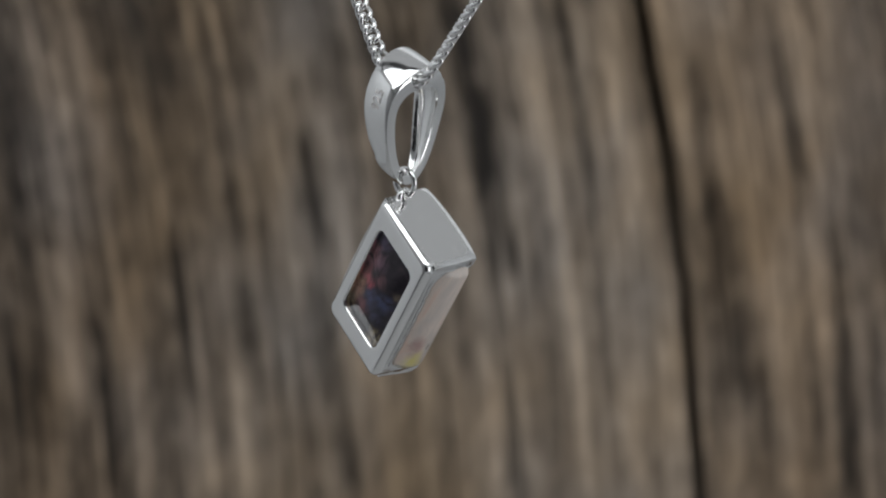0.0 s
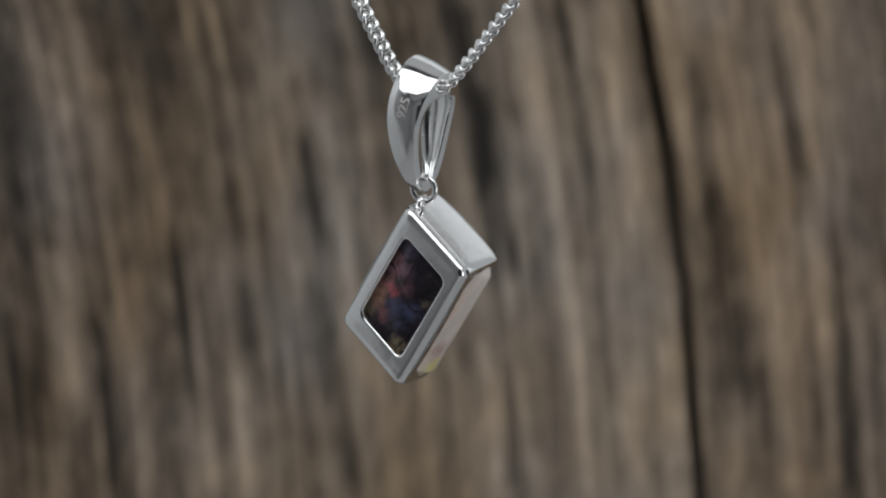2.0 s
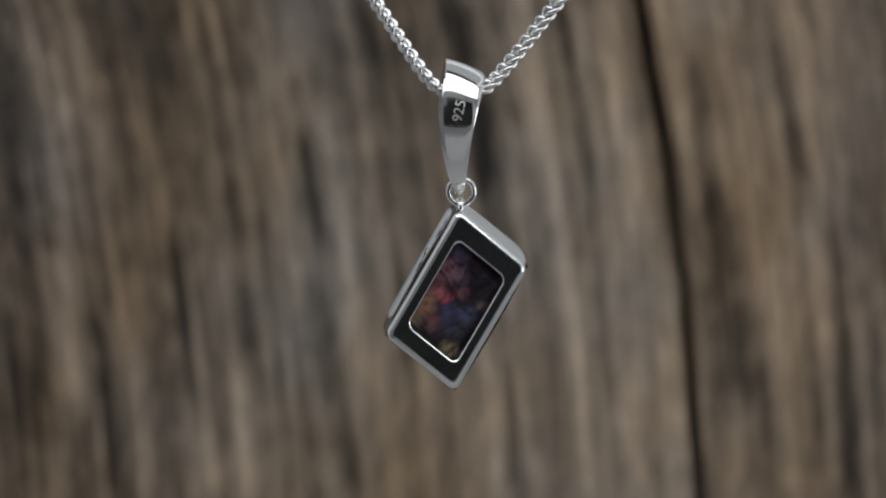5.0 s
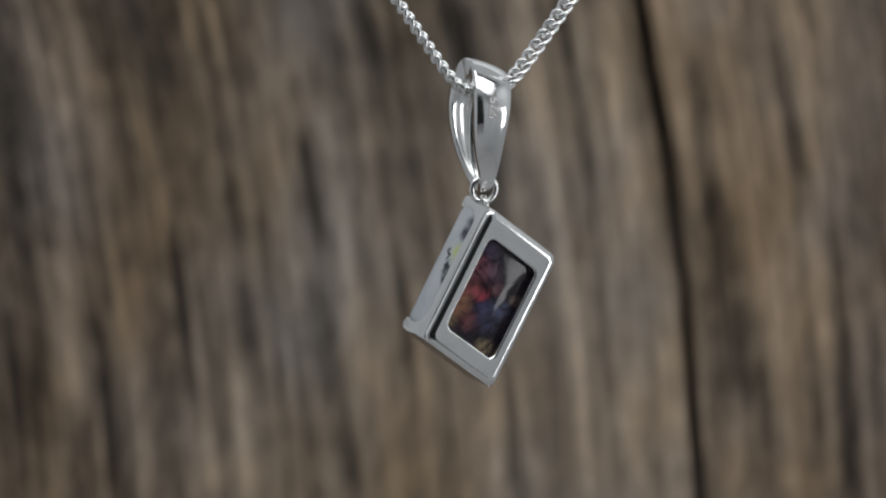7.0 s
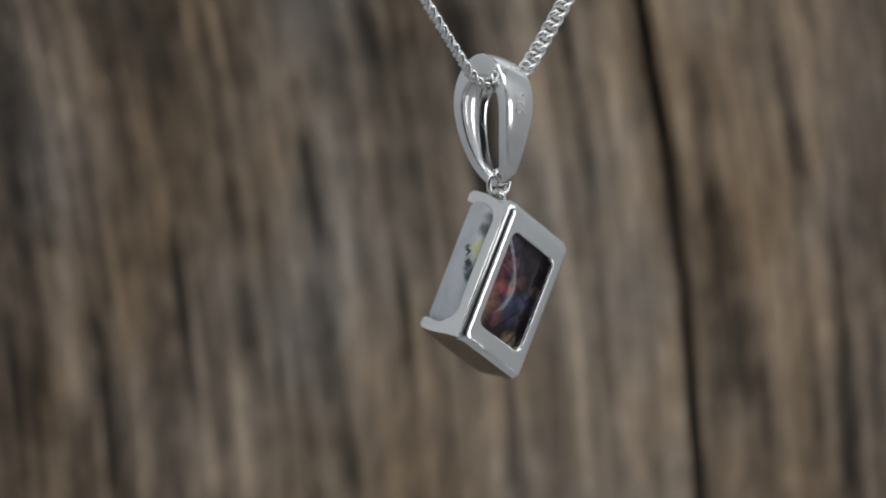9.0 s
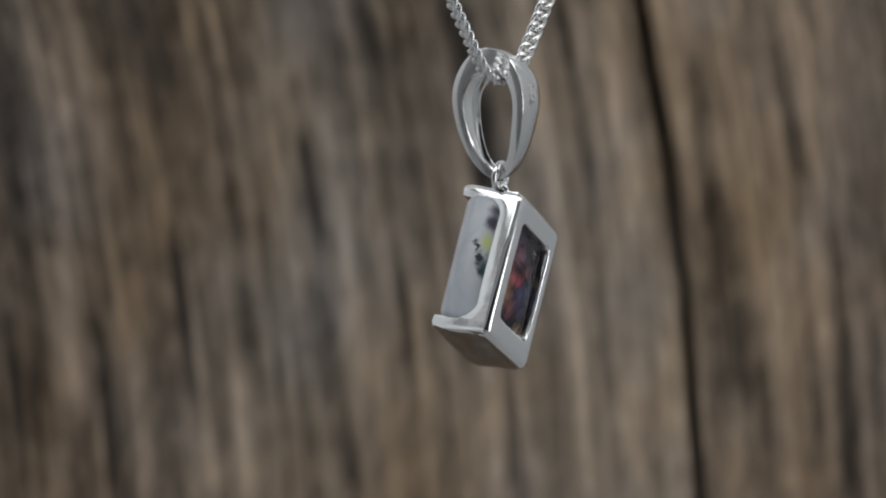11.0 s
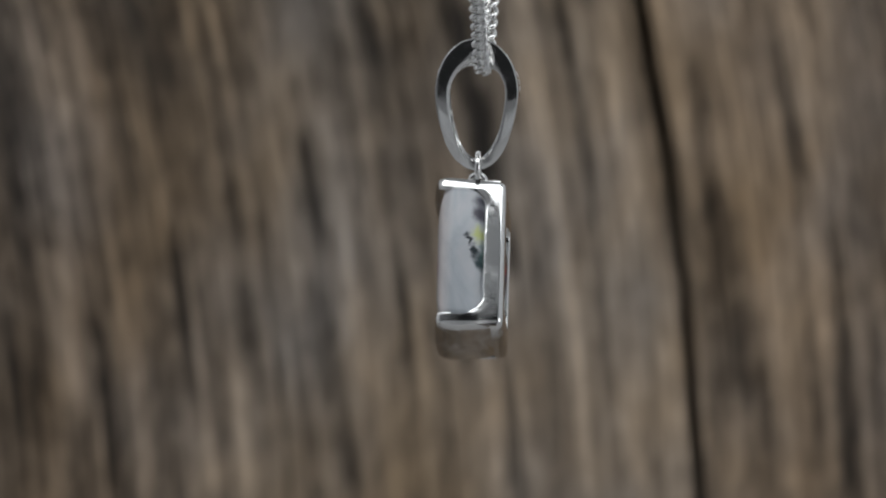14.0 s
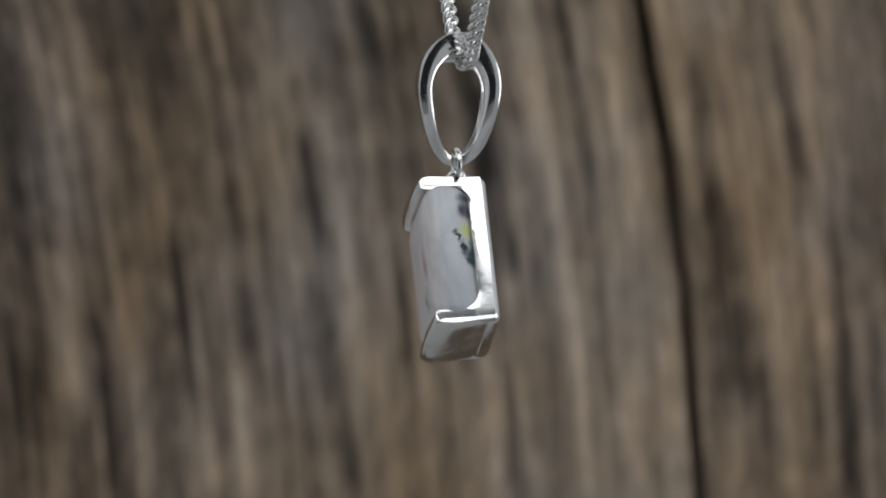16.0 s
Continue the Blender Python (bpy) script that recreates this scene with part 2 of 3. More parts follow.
# ---- unseen room added round the set for the silver to reflect ----
def wall(name, x0, x1, y0, y1, z0, z1, mat, label):
    bm = bmesh.new()
    box_mesh(bm, x0, x1, y0, y1, z0, z1)
    ob = part(name, bm, mat, None, label, smooth=False, scale=1)
    tagged(ob, category="wall", kind="structure")
    return ob


wall("wall_north", -1.6, 1.6, 1.5, 1.6, -1.4, 1.5, GREY_WALL, "added plain white wall, unseen, for reflections")
wall("wall_west", -1.6, -1.5, -0.72, 1.5, -1.4, 1.5, GREY_WALL, "added plain white wall, unseen, for reflections")
# added mid grey stretch, dims the frame's reflection on this side
wall("wall_west", -1.6, -1.5, -1.5, -0.72, -1.4, 1.5, MID_PATCH, "added mid grey panel for dimmer reflections in the silver")
wall("wall_east", 1.5, 1.6, -1.5, 1.5, -1.4, 1.5, GREY_WALL, "added plain white wall, unseen, for reflections")
# added patchwork behind the camera: dark round the lens, paler outside, for reflections
wall("south_reflection_panel", 0.92, 1.6, -1.6, -1.5, -1.4, 1.5, GREY_WALL, "added plain white wall, unseen, for reflections")
wall("south_reflection_panel", -0.72, 0.92, -1.6, -1.5, -1.4, -0.75, GREY_WALL, "added plain white wall, unseen, for reflections")
wall("south_reflection_panel", -0.72, 0.92, -1.6, -1.5, -0.75, -0.47, MID_PATCH, "added mid grey panel for dimmer reflections in the silver")
wall("south_reflection_panel", -0.72, 0.92, -1.6, -1.5, -0.47, 0.5, DARK_PATCH, "added charcoal panel for dark reflections in the silver")
wall("south_reflection_panel", -0.35, 0.92, -1.6, -1.5, 0.5, 1.0, DARK_PATCH, "added charcoal panel for dark reflections in the silver")
wall("south_reflection_panel", -0.72, -0.35, -1.6, -1.5, 0.5, 1.0, MID_PATCH, "added mid grey panel for dimmer reflections in the silver")
wall("south_reflection_panel", -1.5, -0.72, -1.6, -1.5, -1.4, 1.0, MID_PATCH, "added mid grey panel for dimmer reflections in the silver")
wall("south_reflection_panel", -1.5, 0.92, -1.6, -1.5, 1.0, 1.5, GREY_WALL, "added plain white wall, unseen, for reflections")
tagged(wall("floor", -1.6, 1.6, -1.6, 1.6, -1.5, -1.4, FLOOR, "added plain light grey floor, unseen, for reflections"), category="floor")
# added ceiling, dark so that black gaps show in the silver's reflections
tagged(wall("ceiling", -1.6, 1.6, -1.6, 1.6, 1.5, 1.6, CEILING, "added dark grey ceiling, unseen, for dark reflections"), category="ceiling")


# ---- weathered wood behind ----
WOOD_Y = 700.0
GRAIN = 2.215  # size of the timber against the sketch of its streaks
# dark and light streaks along the grain: place across, upper and lower end, half width in mm, strength
DARK_STREAKS = [
    (6.9, 32, 8, 1.9, -0.60), (7.9, 20, -3, 2.0, -0.45), (6.0, 10, -33, 0.9, -0.40), (5.1, 32, 27, 1.0, -0.35), (-38.3, 32, 6, 0.9, -0.32),
    (-25.6, 32, -0, 0.9, -0.5), (-34.8, 1, -23, 1.1, -0.65), (-15.7, 13, 1, 0.9, -0.50), (-15.5, -8, -33, 0.9, -0.50),
    (-4.6, 32, 22, 1.9, -0.50), (35.9, 25, 4, 1.4, -0.2), (35.8, 7, -21, 3.0, -0.50), (50.0, 4, -33, 0.9, -0.45),
    (-46.1, -9, -33, 1.0, -0.45), (-56.6, -12, -26, 2.7, -0.35), (-27.1, -5, -16, 1.7, -0.35), (-6.4, -2, -16, 1.1, -0.40),
    (20.4, 32, 2, 0.7, -0.32), (37.4, 28, 16, 1.4, -0.25), (11.6, 32, 10, 1.0, -0.2), (46.6, 25, 8, 0.9, -0.32), (-33.7, 32, 19, 2.4, -0.32), (-23.3, -15, -33, 0.8, -0.30),
]
LIGHT_STREAKS = [
    (-45.2, 26, 10, 1.4, 0.28), (-49.7, -2, -21, 1.2, 0.45), (-14.6, 32, 13, 1.6, 0.30), (-12.2, 18, -0, 2.0, 0.32),
    (24.9, 29, 1, 2.0, 0.38), (16.1, 25, 1, 1.7, 0.22), (16.4, -0, -33, 1.9, 0.32), (40.7, -0, -15, 1.7, 0.40),
    (47.8, 1, -15, 1.7, 0.40), (-34.3, -12, -33, 1.4, 0.28), (-29.3, -17, -32, 0.9, 0.32), (4.6, -15, -32, 1.3, 0.28),
    (31.3, 2, -33, 0.6, 0.35), (-27.1, 30, 8, 0.7, 0.28), (-41.6, 32, 8, 1.0, 0.25), (-29.5, -2, -33, 2.5, 0.2), (-12.0, -1, -20, 1.8, 0.25),
]


def fbm(u, v, seed):
    return noise.fractal(Vector((u, v, seed)), 1.0, 2.0, 4)


def grain_shift(z):
    """How far the grain has drifted sideways at the height z: it leans above and straightens below."""
    z = max(-58.0, z)
    return 0.14 * z + 0.0012 * z * z


def crack_x(z):
    return 30.3 - grain_shift(z) + 0.5 * noise.noise(Vector((z * 0.09, 7.7, 0)))


def wood_tone(x, z):
    lean = x + grain_shift(z)
    tone = 1.0 + 0.12 * fbm(lean * 0.09, z * 0.03, 1.3) + 0.18 * fbm(lean * 0.3, z * 0.018, 4.4) + 0.28 * fbm(lean * 0.9, z * 0.022, 8.8) + 0.33 * fbm(lean * 2.4, z * 0.035, 3.3) + 0.28 * fbm(lean * 0.6, z * 0.25, 5.1)
    # broad tone shifts: darker at upper left and towards both sides
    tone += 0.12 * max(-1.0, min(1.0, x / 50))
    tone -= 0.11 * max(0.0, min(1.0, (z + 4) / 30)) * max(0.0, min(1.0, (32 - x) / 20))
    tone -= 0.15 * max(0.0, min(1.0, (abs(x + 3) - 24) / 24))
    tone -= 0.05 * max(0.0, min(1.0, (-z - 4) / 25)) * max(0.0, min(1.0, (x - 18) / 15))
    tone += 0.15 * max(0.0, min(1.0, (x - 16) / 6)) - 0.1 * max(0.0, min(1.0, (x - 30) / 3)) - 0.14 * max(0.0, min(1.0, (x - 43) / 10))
    for at, za, zb, hw, depth in DARK_STREAKS + LIGHT_STREAKS:
        fade = max(0.0, min(1.0, min(za - z, z - zb) / 5 + 0.5))
        d = (lean - at + 0.5 * noise.noise(Vector((z * 0.12, at, 0)))) / hw
        if fade and abs(d) < 3:
            tone += 1.0 * depth * fade * math.exp(-d * d)
    tone -= 0.5 * math.exp(-((x - crack_x(z)) / 1.3) ** 2)
    return max(0.22, tone) ** 1.5


def plank(x_left, x_right, parent, steps):
    """A board with a grooved face; its long edges follow x_left(z) and x_right(z)."""
    heights = [-559.0, -420.0, -300.0, -200.0, -110.0] + [-70 + 1.5 * r for r in range(94)]
    verts, tones = [], []
    for z in heights:
        a, b = x_left(z), x_right(z)
        for i in range(steps + 1):
            k = i / steps
            x = a + (b - a) * k
            lean = x + grain_shift(z)
            edge = min(x - a, b - x)
            groove = 0.7 * fbm(lean * 0.5, z * 0.02, 9.1) + 0.35 * fbm(lean * 1.9, z * 0.05, 2.2)
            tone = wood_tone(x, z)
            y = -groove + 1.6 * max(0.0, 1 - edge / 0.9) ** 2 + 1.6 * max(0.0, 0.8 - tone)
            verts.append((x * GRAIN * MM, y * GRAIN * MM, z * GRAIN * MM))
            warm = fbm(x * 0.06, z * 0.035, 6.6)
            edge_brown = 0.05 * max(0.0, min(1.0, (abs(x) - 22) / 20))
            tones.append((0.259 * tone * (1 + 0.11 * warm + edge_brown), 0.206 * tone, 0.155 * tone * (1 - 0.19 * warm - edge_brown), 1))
    front = len(verts)
    for z in heights:
        for x in (x_left(z), x_right(z)):
            verts.append((x * GRAIN * MM, 14 * GRAIN * MM, z * GRAIN * MM))
            tones.append((0.06, 0.05, 0.04, 1))
    n = steps + 1
    faces = []
    for r in range(len(heights) - 1):
        faces += [(r * n + i, r * n + i + 1, (r + 1) * n + i + 1, (r + 1) * n + i) for i in range(steps)]
        p = front + 2 * r
        faces += [(p, r * n, (r + 1) * n, p + 2), (r * n + steps, p + 1, p + 3, (r + 1) * n + steps), (p + 1, p, p + 2, p + 3)]
    me = bpy.data.meshes.new("plank")
    me.from_pydata(verts, [], faces)
    layer = me.color_attributes.new("timber_tone", "FLOAT_COLOR", "POINT")
    layer.data.foreach_set("color", [v for c in tones for v in c])
    for p in me.polygons:
        p.use_smooth = True
    me.materials.append(WOOD)
    ob = new("plank", me)
    ob.parent = parent
    return ob


wood_wall = tagged(new("backdrop_wall"), "weathered grey-brown timber wall with long cracks", "wall", kind="structure")
GAP = 0.6


def half_gap(z):
    return GAP * (0.85 + 0.6 * noise.noise(Vector((z * 0.05, 2.2, 0))))


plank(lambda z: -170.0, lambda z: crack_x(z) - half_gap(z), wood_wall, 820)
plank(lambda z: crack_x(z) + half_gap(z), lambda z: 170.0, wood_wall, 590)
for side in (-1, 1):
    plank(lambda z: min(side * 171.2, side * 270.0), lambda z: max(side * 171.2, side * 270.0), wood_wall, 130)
bm = bmesh.new()
box_mesh(bm, -594, 594, 32, 55, -1240, 150)
part("backing_board", bm, WOOD, wood_wall, "dark board behind the cracks", smooth=False)
wood_wall.matrix_world = pose(0, WOOD_Y * MM, -0.1543)

# ---- pendant ----
W, H, D = 7.34, 12.35, 5.65   # across, along and through the setting
SHEAR = -0.17               # the outline is a slanted rectangle
FLARE = 0.1
pendant = tagged(new("pendant"), "silver pendant with a slanted rectangular boulder opal, hanging from a chain", "pendant")
BODY = pose(0, 0, 0, 0.24, 29.3, 0) @ pose(0, 0, -0.12 * MM)


def slant(bm):
    for v in bm.verts:
        v.co.z += SHEAR * v.co.x


def rrect(w, h, r, y, n=6):
    """A rounded rectangle of half sizes w, h at the depth y."""
    pts = []
    for cx, cz, a0 in ((w - r, h - r, 0), (r - w, h - r, 90), (r - w, r - h, 180), (w - r, r - h, 270)):
        for i in range(n + 1):
            a = radians(a0 + 90 * i / n)
            pts.append((cx + r * math.cos(a), y, cz + r * math.sin(a)))
    return pts


def back_frame():
    w, h = W / 2, H / 2
    iu, iv = 1.05, 1.85
    bm = bmesh.new()
    loops = [rrect(w + 0.29, h + 0.27, 0.75, 1.1), rrect(w + 0.28, h + 0.26, 0.75, 0.7), rrect(w + 0.25, h + 0.23, 0.73, 0.42), rrect(w + 0.16, h + 0.14, 0.68, 0.22), rrect(w, h - 0.02, 0.52, 0.09), rrect(w - 0.2, h - 0.24, 0.5, 0.02), rrect(w - 0.34, h - 0.42, 0.5, 0.0), rrect(w - 0.42, h - 0.52, 0.52, 0.0), rrect(w - iu + 0.21, h - iv + 0.21, 0.76, 0.0),
             rrect(w - iu + 0.15, h - iv + 0.15, 0.74, 0.0), rrect(w - iu + 0.12, h - iv + 0.12, 0.73, 0.01), rrect(w - iu + 0.03, h - iv + 0.03, 0.68, 0.09), rrect(w - iu, h - iv, 0.66, 0.14),
             rrect(w - iu, h - iv, 0.66, 1.0)]
    loft(bm, loops, closed_v=True)
    for v in bm.verts:
        v.co.y += 0.003 * (v.co.x ** 2 - 15.2) - 0.047 * (v.co.x + 3.9)
        v.co.z *= 1.004 if v.co.z < 0 else 1.0
    slant(bm)
    ob = part("back_frame", bm, FRAME_SILVER, pendant, "polished silver frame with a rounded window")
    ob.matrix_local = BODY
    return sharp(ob, 50)


def side_wall(sign):
    """A long wall, low in the middle, with ends that sweep up to the front."""
    h, low = H / 2 + 0.2, 1.8 if sign < 0 else 1.45
    feet = (1.0 if sign < 0 else 0.55, 0.75)

    def crest(z):
        """How far the wall reaches towards the front at the height z."""
        d = h + z - feet[0] if z < 0 else h - z - feet[1]
        if d < -0.14:
            return D
        if d < 0:
            return low + 2.2 + (D - low - 2.2) * math.sqrt(1 - ((d + 0.14) / 0.14) ** 2)
        k = min(1.0, d / 1.6)
        return low + 2.2 - 2.2 * math.sqrt(1 - (1 - k) ** 2)
    heights = {-h, h}
    for foot, way in ((feet[0], 1), (feet[1], -1)):
        for d in [-0.4, -0.25] + [-0.14 + 0.02 * i for i in range(8)] + [1.6 * (1 - math.cos(radians(9 * i))) for i in range(1, 11)]:
            heights.add(way * (foot + d - h))
    heights |= {-3.3 + 0.2 * i for i in range(34)}
    loops = []
    for z in sorted(heights):
        top = crest(z) + (0.05 if sign < 0 else 0.16) * noise.noise(Vector((z * 1.6, sign * 4.0, 0)))
        bow = 0.2 * (1 - (z / h) ** 2)
        square = 0.06 * (abs(z) / h) ** 12
        section = [(-0.55, 0.5), (0.0, 0.5), (0.0, 0.9), (0.0, top * 0.5), (0.0, top - 0.34), (-0.02, top - 0.2), (-0.07, top - 0.08), (-0.16, top - 0.01), (-0.26, top), (-0.42, top - 0.03), (-0.52, top - 0.12), (-0.55, top - 0.3)]
        loop = []
        for o, y in section:
            x = W / 2 + 0.25 + o + FLARE * y / D + bow - square
            zz = z
            tip = max(0.0, y - 4.2) / 1.45
            if sign > 0:
                x -= 0.28 * tip * tip
                zz -= math.copysign(0.2, z) * tip * tip
            loop.append((sign * x, y, zz))
        loops.append(loop)
    bm = bmesh.new()
    loft(bm, loops)
    slant(bm)
    ob = part("side_wall", bm, WALL_SILVER, pendant)
    ob.matrix_local = BODY
    return sharp(ob, 50)


def end_wall(sign):
    """A full-height short wall with a pillowed face, rolled over the stone at the front."""
    loops = []
    h = H / 2
    steps = 28
    bulge = 0.03 if sign < 0 else 0.05
    if sign < 0:
        prof = [(0.5, 0.2), (1.2, 0.24), (2.0, 0.25), (3.0, 0.25), (3.9, 0.24), (4.6, 0.17), (5.2, 0.03), (5.55, -0.16), (5.7, -0.38), (5.6, -0.58), (5.2, -0.66), (0.5, -0.66)]
    else:
        prof = [(0.5, 0.2), (1.2, 0.24), (2.2, 0.25), (3.4, 0.25), (4.6, 0.25), (5.1, 0.23), (5.45, 0.14), (5.68, -0.04), (5.76, -0.3), (5.66, -0.56), (5.2, -0.66), (0.5, -0.66)]
    for i in range(steps + 1):
        k = -math.cos(math.pi * i / steps)
        bow = (0.2 if sign < 0 else 0.35) * (1 - k * k)
        ahead = 0.0 if sign < 0 else 0.14 + 0.04 * k
        loop = []
        for j, (y, o) in enumerate(prof):
            if j < 9:
                o += bulge * (1 - k * k) * max(0.0, math.sin(math.pi * min(1.0, y / D))) ** 0.7
                o += 0.085 * (y - 1.6) if sign < 0 else 0.05 * (y - 1.0)
            o -= 0.12 * abs(k) ** 10
            x = k * (W / 2 + 0.24 + FLARE * y / D - (0.28 if k > 0 else 0.05) * (max(0.0, y - 4.2) / 1.45) ** 2)
            loop.append((x, y + (bow + ahead) * max(0.0, y - 3) / 2.6, sign * (h + o)))
        loops.append(loop)
    bm = bmesh.new()
    loft(bm, loops)
    slant(bm)
    ob = part("end_wall", bm, SILVER, pendant)
    ob.matrix_local = BODY
    return sharp(ob, 50)


def opal():
    w, h = W / 2, H / 2
    bm = bmesh.new()
    # the back is a shallow dome too
    def cup(p):
        a, b = p[0] / (w - 0.65), p[2] / (h - 1.15)
        level = 0.003 * (p[0] ** 2 - 15.2) - 0.047 * (p[0] + 3.9)
        return (p[0], level + 0.02 + 0.85 * min(1.0, a * a + b * b - a * a * b * b), p[2])
    loops = [[cup(p) for p in rrect(0.1 + (w - 0.75) * k, 0.3 + (h - 1.45) * k, 0.05 + 0.65 * k, 0)] for k in [q / 10 for q in range(11)]]
    loops += [rrect(w - 0.6, h - 1.0, 0.7, 0.95), rrect(w - 0.5, h - 0.72, 0.7, 1.35)]
    dome = [(1.8, 0.2), (2.6, 0.02), (3.2, -0.06)] + [(3.6 + 2.24 * math.sin(radians(a)) ** 0.92, 2.9 * (1 - math.cos(radians(a))) ** 1.9 - 0.06) for a in range(0, 91, 5)]
    for y, inset in dome:
        loop = []
        for px, py, pz in rrect(w + 0.2 + FLARE * y / D - inset, h - 0.42 - inset * 0.8, 0.7, y):
            mid = math.sin(math.pi * max(0.0, min(1.0, (py - 1.6) / 4.6)))
            px += ((0.7 if px > 0 else 0.58) * mid * (1.1 - (pz / h) ** 2) + (0.3 * max(0.0, inset) + 0.17 * min(1.0, max(0.0, (py - 1.8) / 1.2)) if px > 0 else 0)) * px / w
            loop.append((px, py - (0.13 if pz > 0 else 0.2) * max(0.0, py - 3.5) * (pz / h) ** 2 + 0.1, pz))
        loops.append(loop)
    loft(bm, loops)
    slant(bm)
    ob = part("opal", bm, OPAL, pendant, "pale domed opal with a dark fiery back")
    ob.matrix_local = BODY
    return sharp(ob, 60)


def teardrop(k):
    """Outer outline of the bail: k from 0 (top) over 0.5 (foot) to 1; gives depth, height and the way outwards."""
    def at(q):
        a = (q % 1.0) * 2 * math.pi
        c, s = math.cos(a), math.sin(a)
        if c >= 0:
            return Vector((2.6 + 3.46 * s, 15.8 + 4.3 * c))
        f = -c
        half = 3.46 * (1 - 0.53 * f ** 1.6) * math.sqrt(max(0.0, 1 - f ** 8))
        return Vector((2.6 + math.copysign(half, s), 15.8 - 6.9 * f))
    p, d = at(k), at(k + 0.004) - at(k - 0.004)
    d.normalize()
    return p, Vector((-d.y, d.x))


def bail():
    """A tapered strap bent to a drop-shaped loop."""
    loops = []
    steps = 110
    for i in range(steps):
        k = i / steps
        p, out = teardrop(k)
        up = max(0.0, min(1.0, (p.y - 8.9) / 11.0))
        half = 0.42 + 1.38 * math.tanh(1.65 * up)
        thick = 0.85 + 0.4 * up + 0.7 * max(0.0, (p.y - 15.8) / 4.3) ** 2
        cx = 0.2 + 0.4 * up - 0.6 * math.sin(math.pi * up)
        loop = []
        for u, o in ((-1, -0.14), (-0.97, -0.05), (-0.9, 0.0), (-0.5, 0.05), (0, 0.07), (0.5, 0.05), (0.9, 0.0), (0.97, -0.05), (1, -0.14),
                     (1, -0.86), (0.97, -0.95), (0.88, -1.0), (0.8, -0.98), (0.72, -0.88), (0.5, -0.66), (0.22, -0.54), (0, -0.52), (-0.22, -0.54), (-0.5, -0.66), (-0.72, -0.88), (-0.8, -0.98), (-0.88, -1.0), (-0.97, -0.95), (-1, -0.86)):
            q = p + out * (o * thick)
            x = cx + u * half
            q.x += (-0.12 * u if q.x > 2.6 else -0.15) * min(1.0, abs(q.x - 2.6) / 3.46)
            loop.append((x, q.x, q.y - 0.38 * (u * half) * up ** 2))
        loops.append(loop)
    bm = bmesh.new()
    loft(bm, loops, closed_v=True)
    # the hollow inside keeps its cast skin
    bm.faces.ensure_lookup_table()
    for i, f in enumerate(bm.faces):
        if 12 <= i % 24 <= 20:
            f.material_index = 1
    ob = part("bail", bm, SILVER, pendant, "polished tapered silver bail")
    ob.data.materials.append(CAST_SILVER)
    sharp(ob, 30)
    # the fineness mark, read upwards on the back of the strap
    curve = bpy.data.curves.new("hallmark", "FONT")
    curve.body, curve.size, curve.extrude = "925", 1.25, 0.02
    curve.align_x, curve.align_y = "CENTER", "CENTER"
    text = bpy.data.objects.new("hallmark", curve)
    me = bpy.data.meshes.new_from_object(text)
    bpy.data.objects.remove(text)
    for v in me.vertices:
        a, c, lift = v.co
        z = 16.75 + a * 0.98 + c * 0.2
        x = 0.05 + a * 0.2 - c * 0.98
        rise = max(-1.0, min(1.0, (z + 0.15 * x - 15.8) / 4.3))
        y = 2.6 - 3.61 * math.sqrt(1 - rise * rise) - 0.12 - lift
        v.co = Vector((x, y, z)) * MM
    me.materials.append(ENGRAVED)
    mark = new("hallmark", me)
    mark.parent = ob
    tagged(mark, "small stamped fineness mark 925")


def torus(bm, centre, major, minor, frame3, n=36, m=10, squash=1.0):
    loops = []
    for i in range(n):
        a = 2 * math.pi * i / n
        r = frame3 @ Vector((math.cos(a), 0, math.sin(a) * squash))
        side = frame3 @ Vector((0, 1, 0))
        loops.append([Vector(centre) + r * major + (r.normalized() * math.cos(b) + side * math.sin(b)) * minor for b in (2 * math.pi * j / m for j in range(m))])
    loft(bm, loops, closed_v=True)


def rings():
    bm = bmesh.new()
    torus(bm, (0.35, 2.45, 9.1), 1.12, 0.26, Matrix.Identity(3))
    part("jump_ring", bm, SILVER, pendant, "round silver wire jump ring")
    bm = bmesh.new()
    torus(bm, (0.3, 2.45, 7.75), 0.62, 0.28, Matrix.Rotation(radians(90), 3, "Z"))
    part("solder_loop", bm, SILVER, pendant, "small soldered silver loop")


back_frame()
for sign in (-1, 1):
    side_wall(sign)
    end_wall(sign)
opal()
bail()
rings()


# ---- chain ----
chain = tagged(new("necklace_chain"), "fine silver curb chain threaded through the pendant's bail", "chain")


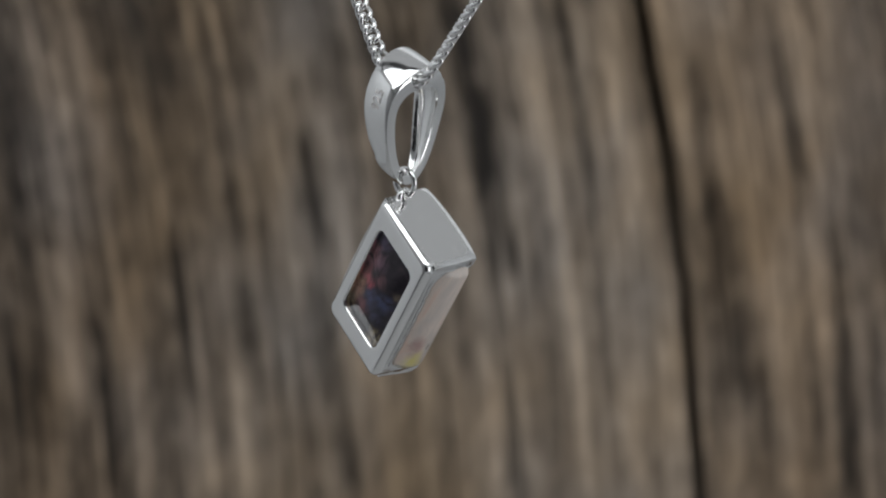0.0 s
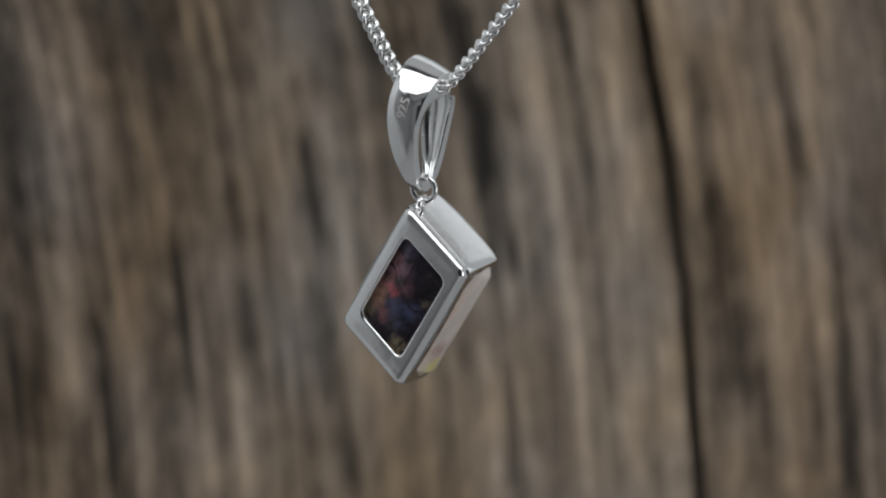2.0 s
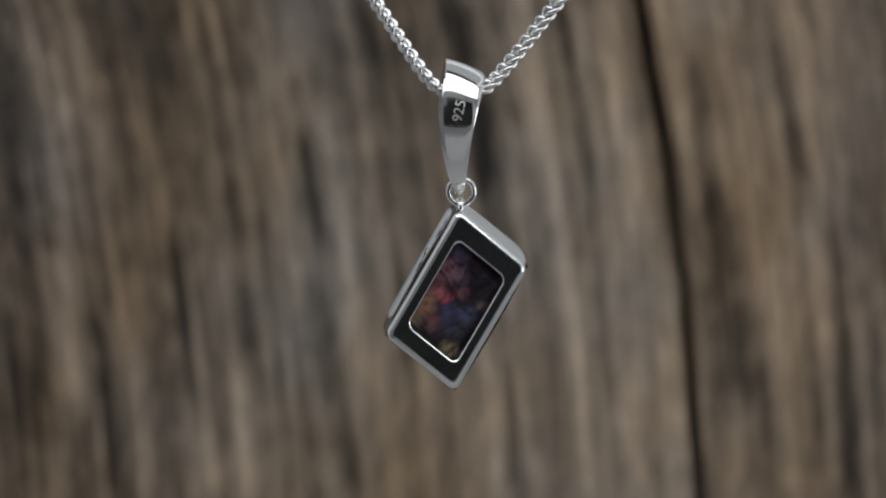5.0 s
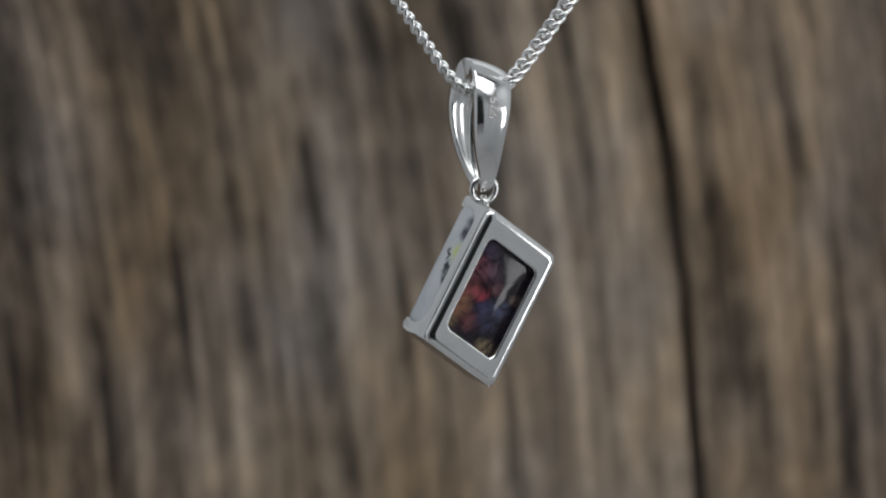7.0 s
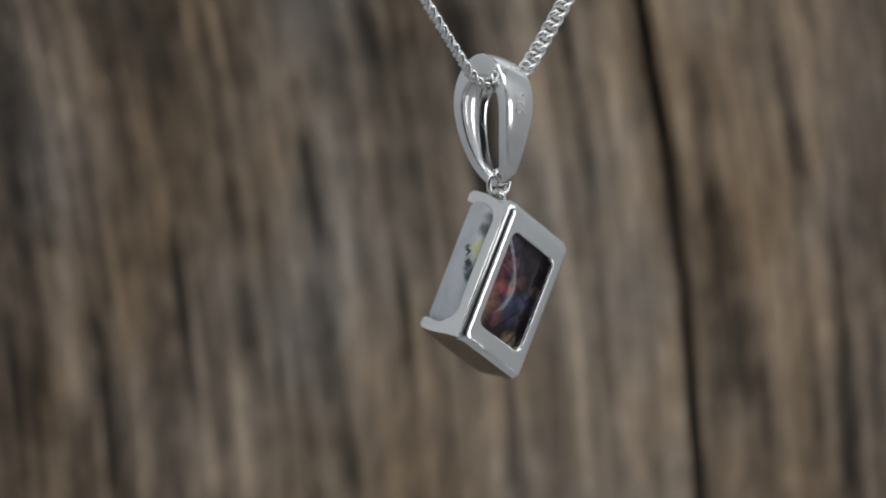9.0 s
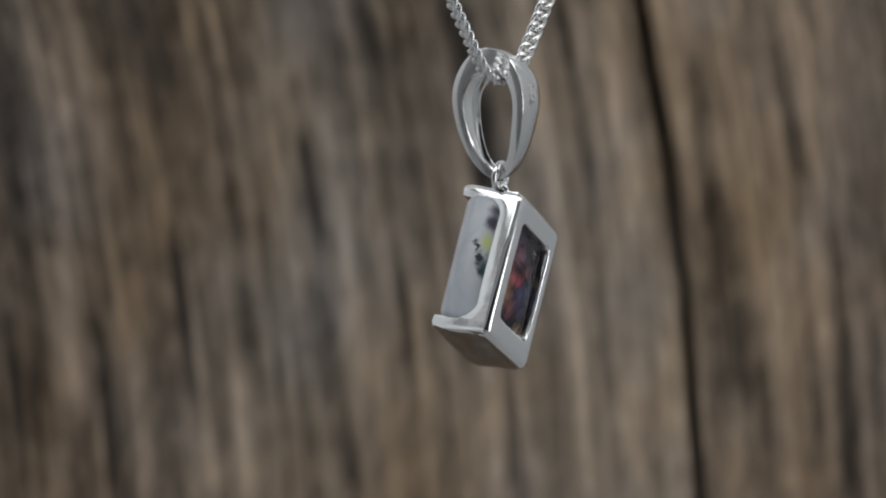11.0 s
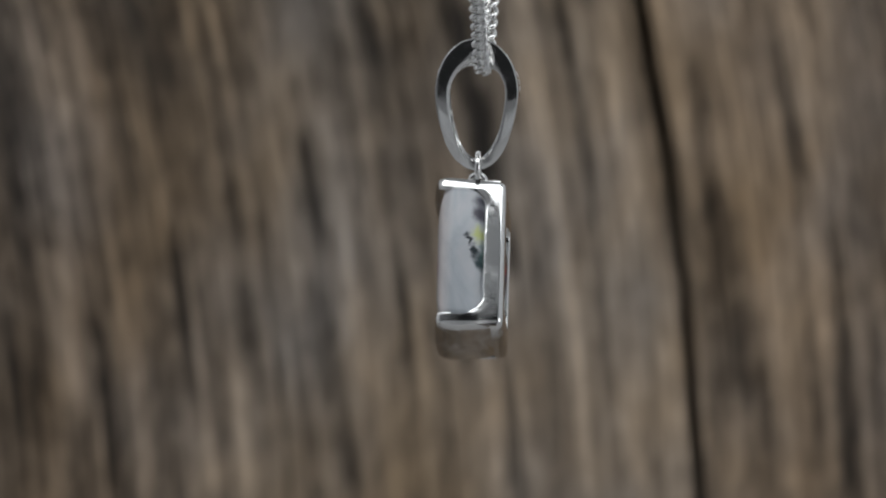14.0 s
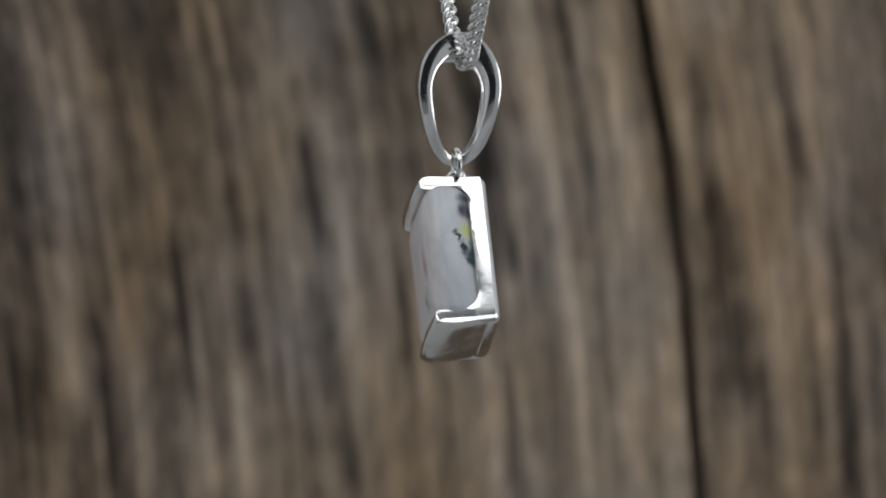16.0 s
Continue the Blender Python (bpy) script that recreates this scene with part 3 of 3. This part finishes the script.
def link_mesh():
    bm = bmesh.new()
    loops = []
    n, m = 20, 7

    def at(a):
        return Vector((0.82 * math.cos(a), 0.54 * math.sin(a), 0.29 * math.sin(2 * a)))
    for i in range(n):
        a = 2 * math.pi * i / n
        p, d = at(a), (at(a + 0.02) - at(a - 0.02)).normalized()
        side = d.cross(Vector((0, 0, 1))).normalized()
        top = side.cross(d)
        loops.append([p + (side * math.cos(b) + top * math.sin(b)) * 0.215 for b in (2 * math.pi * j / m for j in range(m))])
    loft(bm, loops, closed_v=True)
    return bm


def chain_point(s):
    """The hanging line by its length from the lowest point: left strand negative."""
    a = abs(s)
    slope = 1.52 if s < 0 else 1.31
    way = 1 / math.sqrt(1 + slope * slope)
    bend = 2.2
    run = a if a < 0.01 else (a - bend * math.tanh(a / bend))
    rise = slope * way * run
    x = math.copysign(1, s) * (a - (1 - way) * run)
    return Vector((0.2 + x, 2.0 - 0.05 * x, 17.85 + rise))


def build_chain():
    first = part("link", link_mesh(), CHAIN_SILVER, chain)
    pitch, count = 1.06, 39
    for i in range(-count, count + 1):
        ob = first if i == -count else new("link", first.data)
        ob.parent = chain
        s = i * pitch
        p = chain_point(s)
        tan = (chain_point(s + 0.2) - chain_point(s - 0.2)).normalized()
        k = max(-1.0, min(1.0, s / 5))
        want = Vector((0.9, 0.45 * k, 0)) if k >= 0 else Vector((0.93, 0.36 * k, 0))
        flat = (want - tan * want.dot(tan)).normalized()
        wide = flat.cross(tan)
        ob.matrix_local = Matrix.Translation(p * MM) @ Matrix((tan, wide, flat)).transposed().to_4x4()


build_chain()


def motions():
    rows = [(t, pose(x * MM, y * MM, z * MM, rx, ry, rz)) for t, x, y, z, rx, ry, rz in TURN]
    walk(pendant, rows)
    # the chain lags a little in its turn and twists on at the end
    hub = Matrix.Translation(Vector((0.2, 1.9, 0)) * MM)
    lag = [(0.0, -2.0), (4.0, -1.0), (9.0, -2.0), (12.0, -2.5), (14.5, -0.5), (16.0, 3.0)]
    own = []
    for t, m in rows:
        late = np.interp(t, [a for a, _ in lag], [b for _, b in lag])
        own.append((t, m @ hub @ pose(0, 0, 0, 0, 0, float(late)) @ hub.inverted()))
    walk(chain, own)


motions()
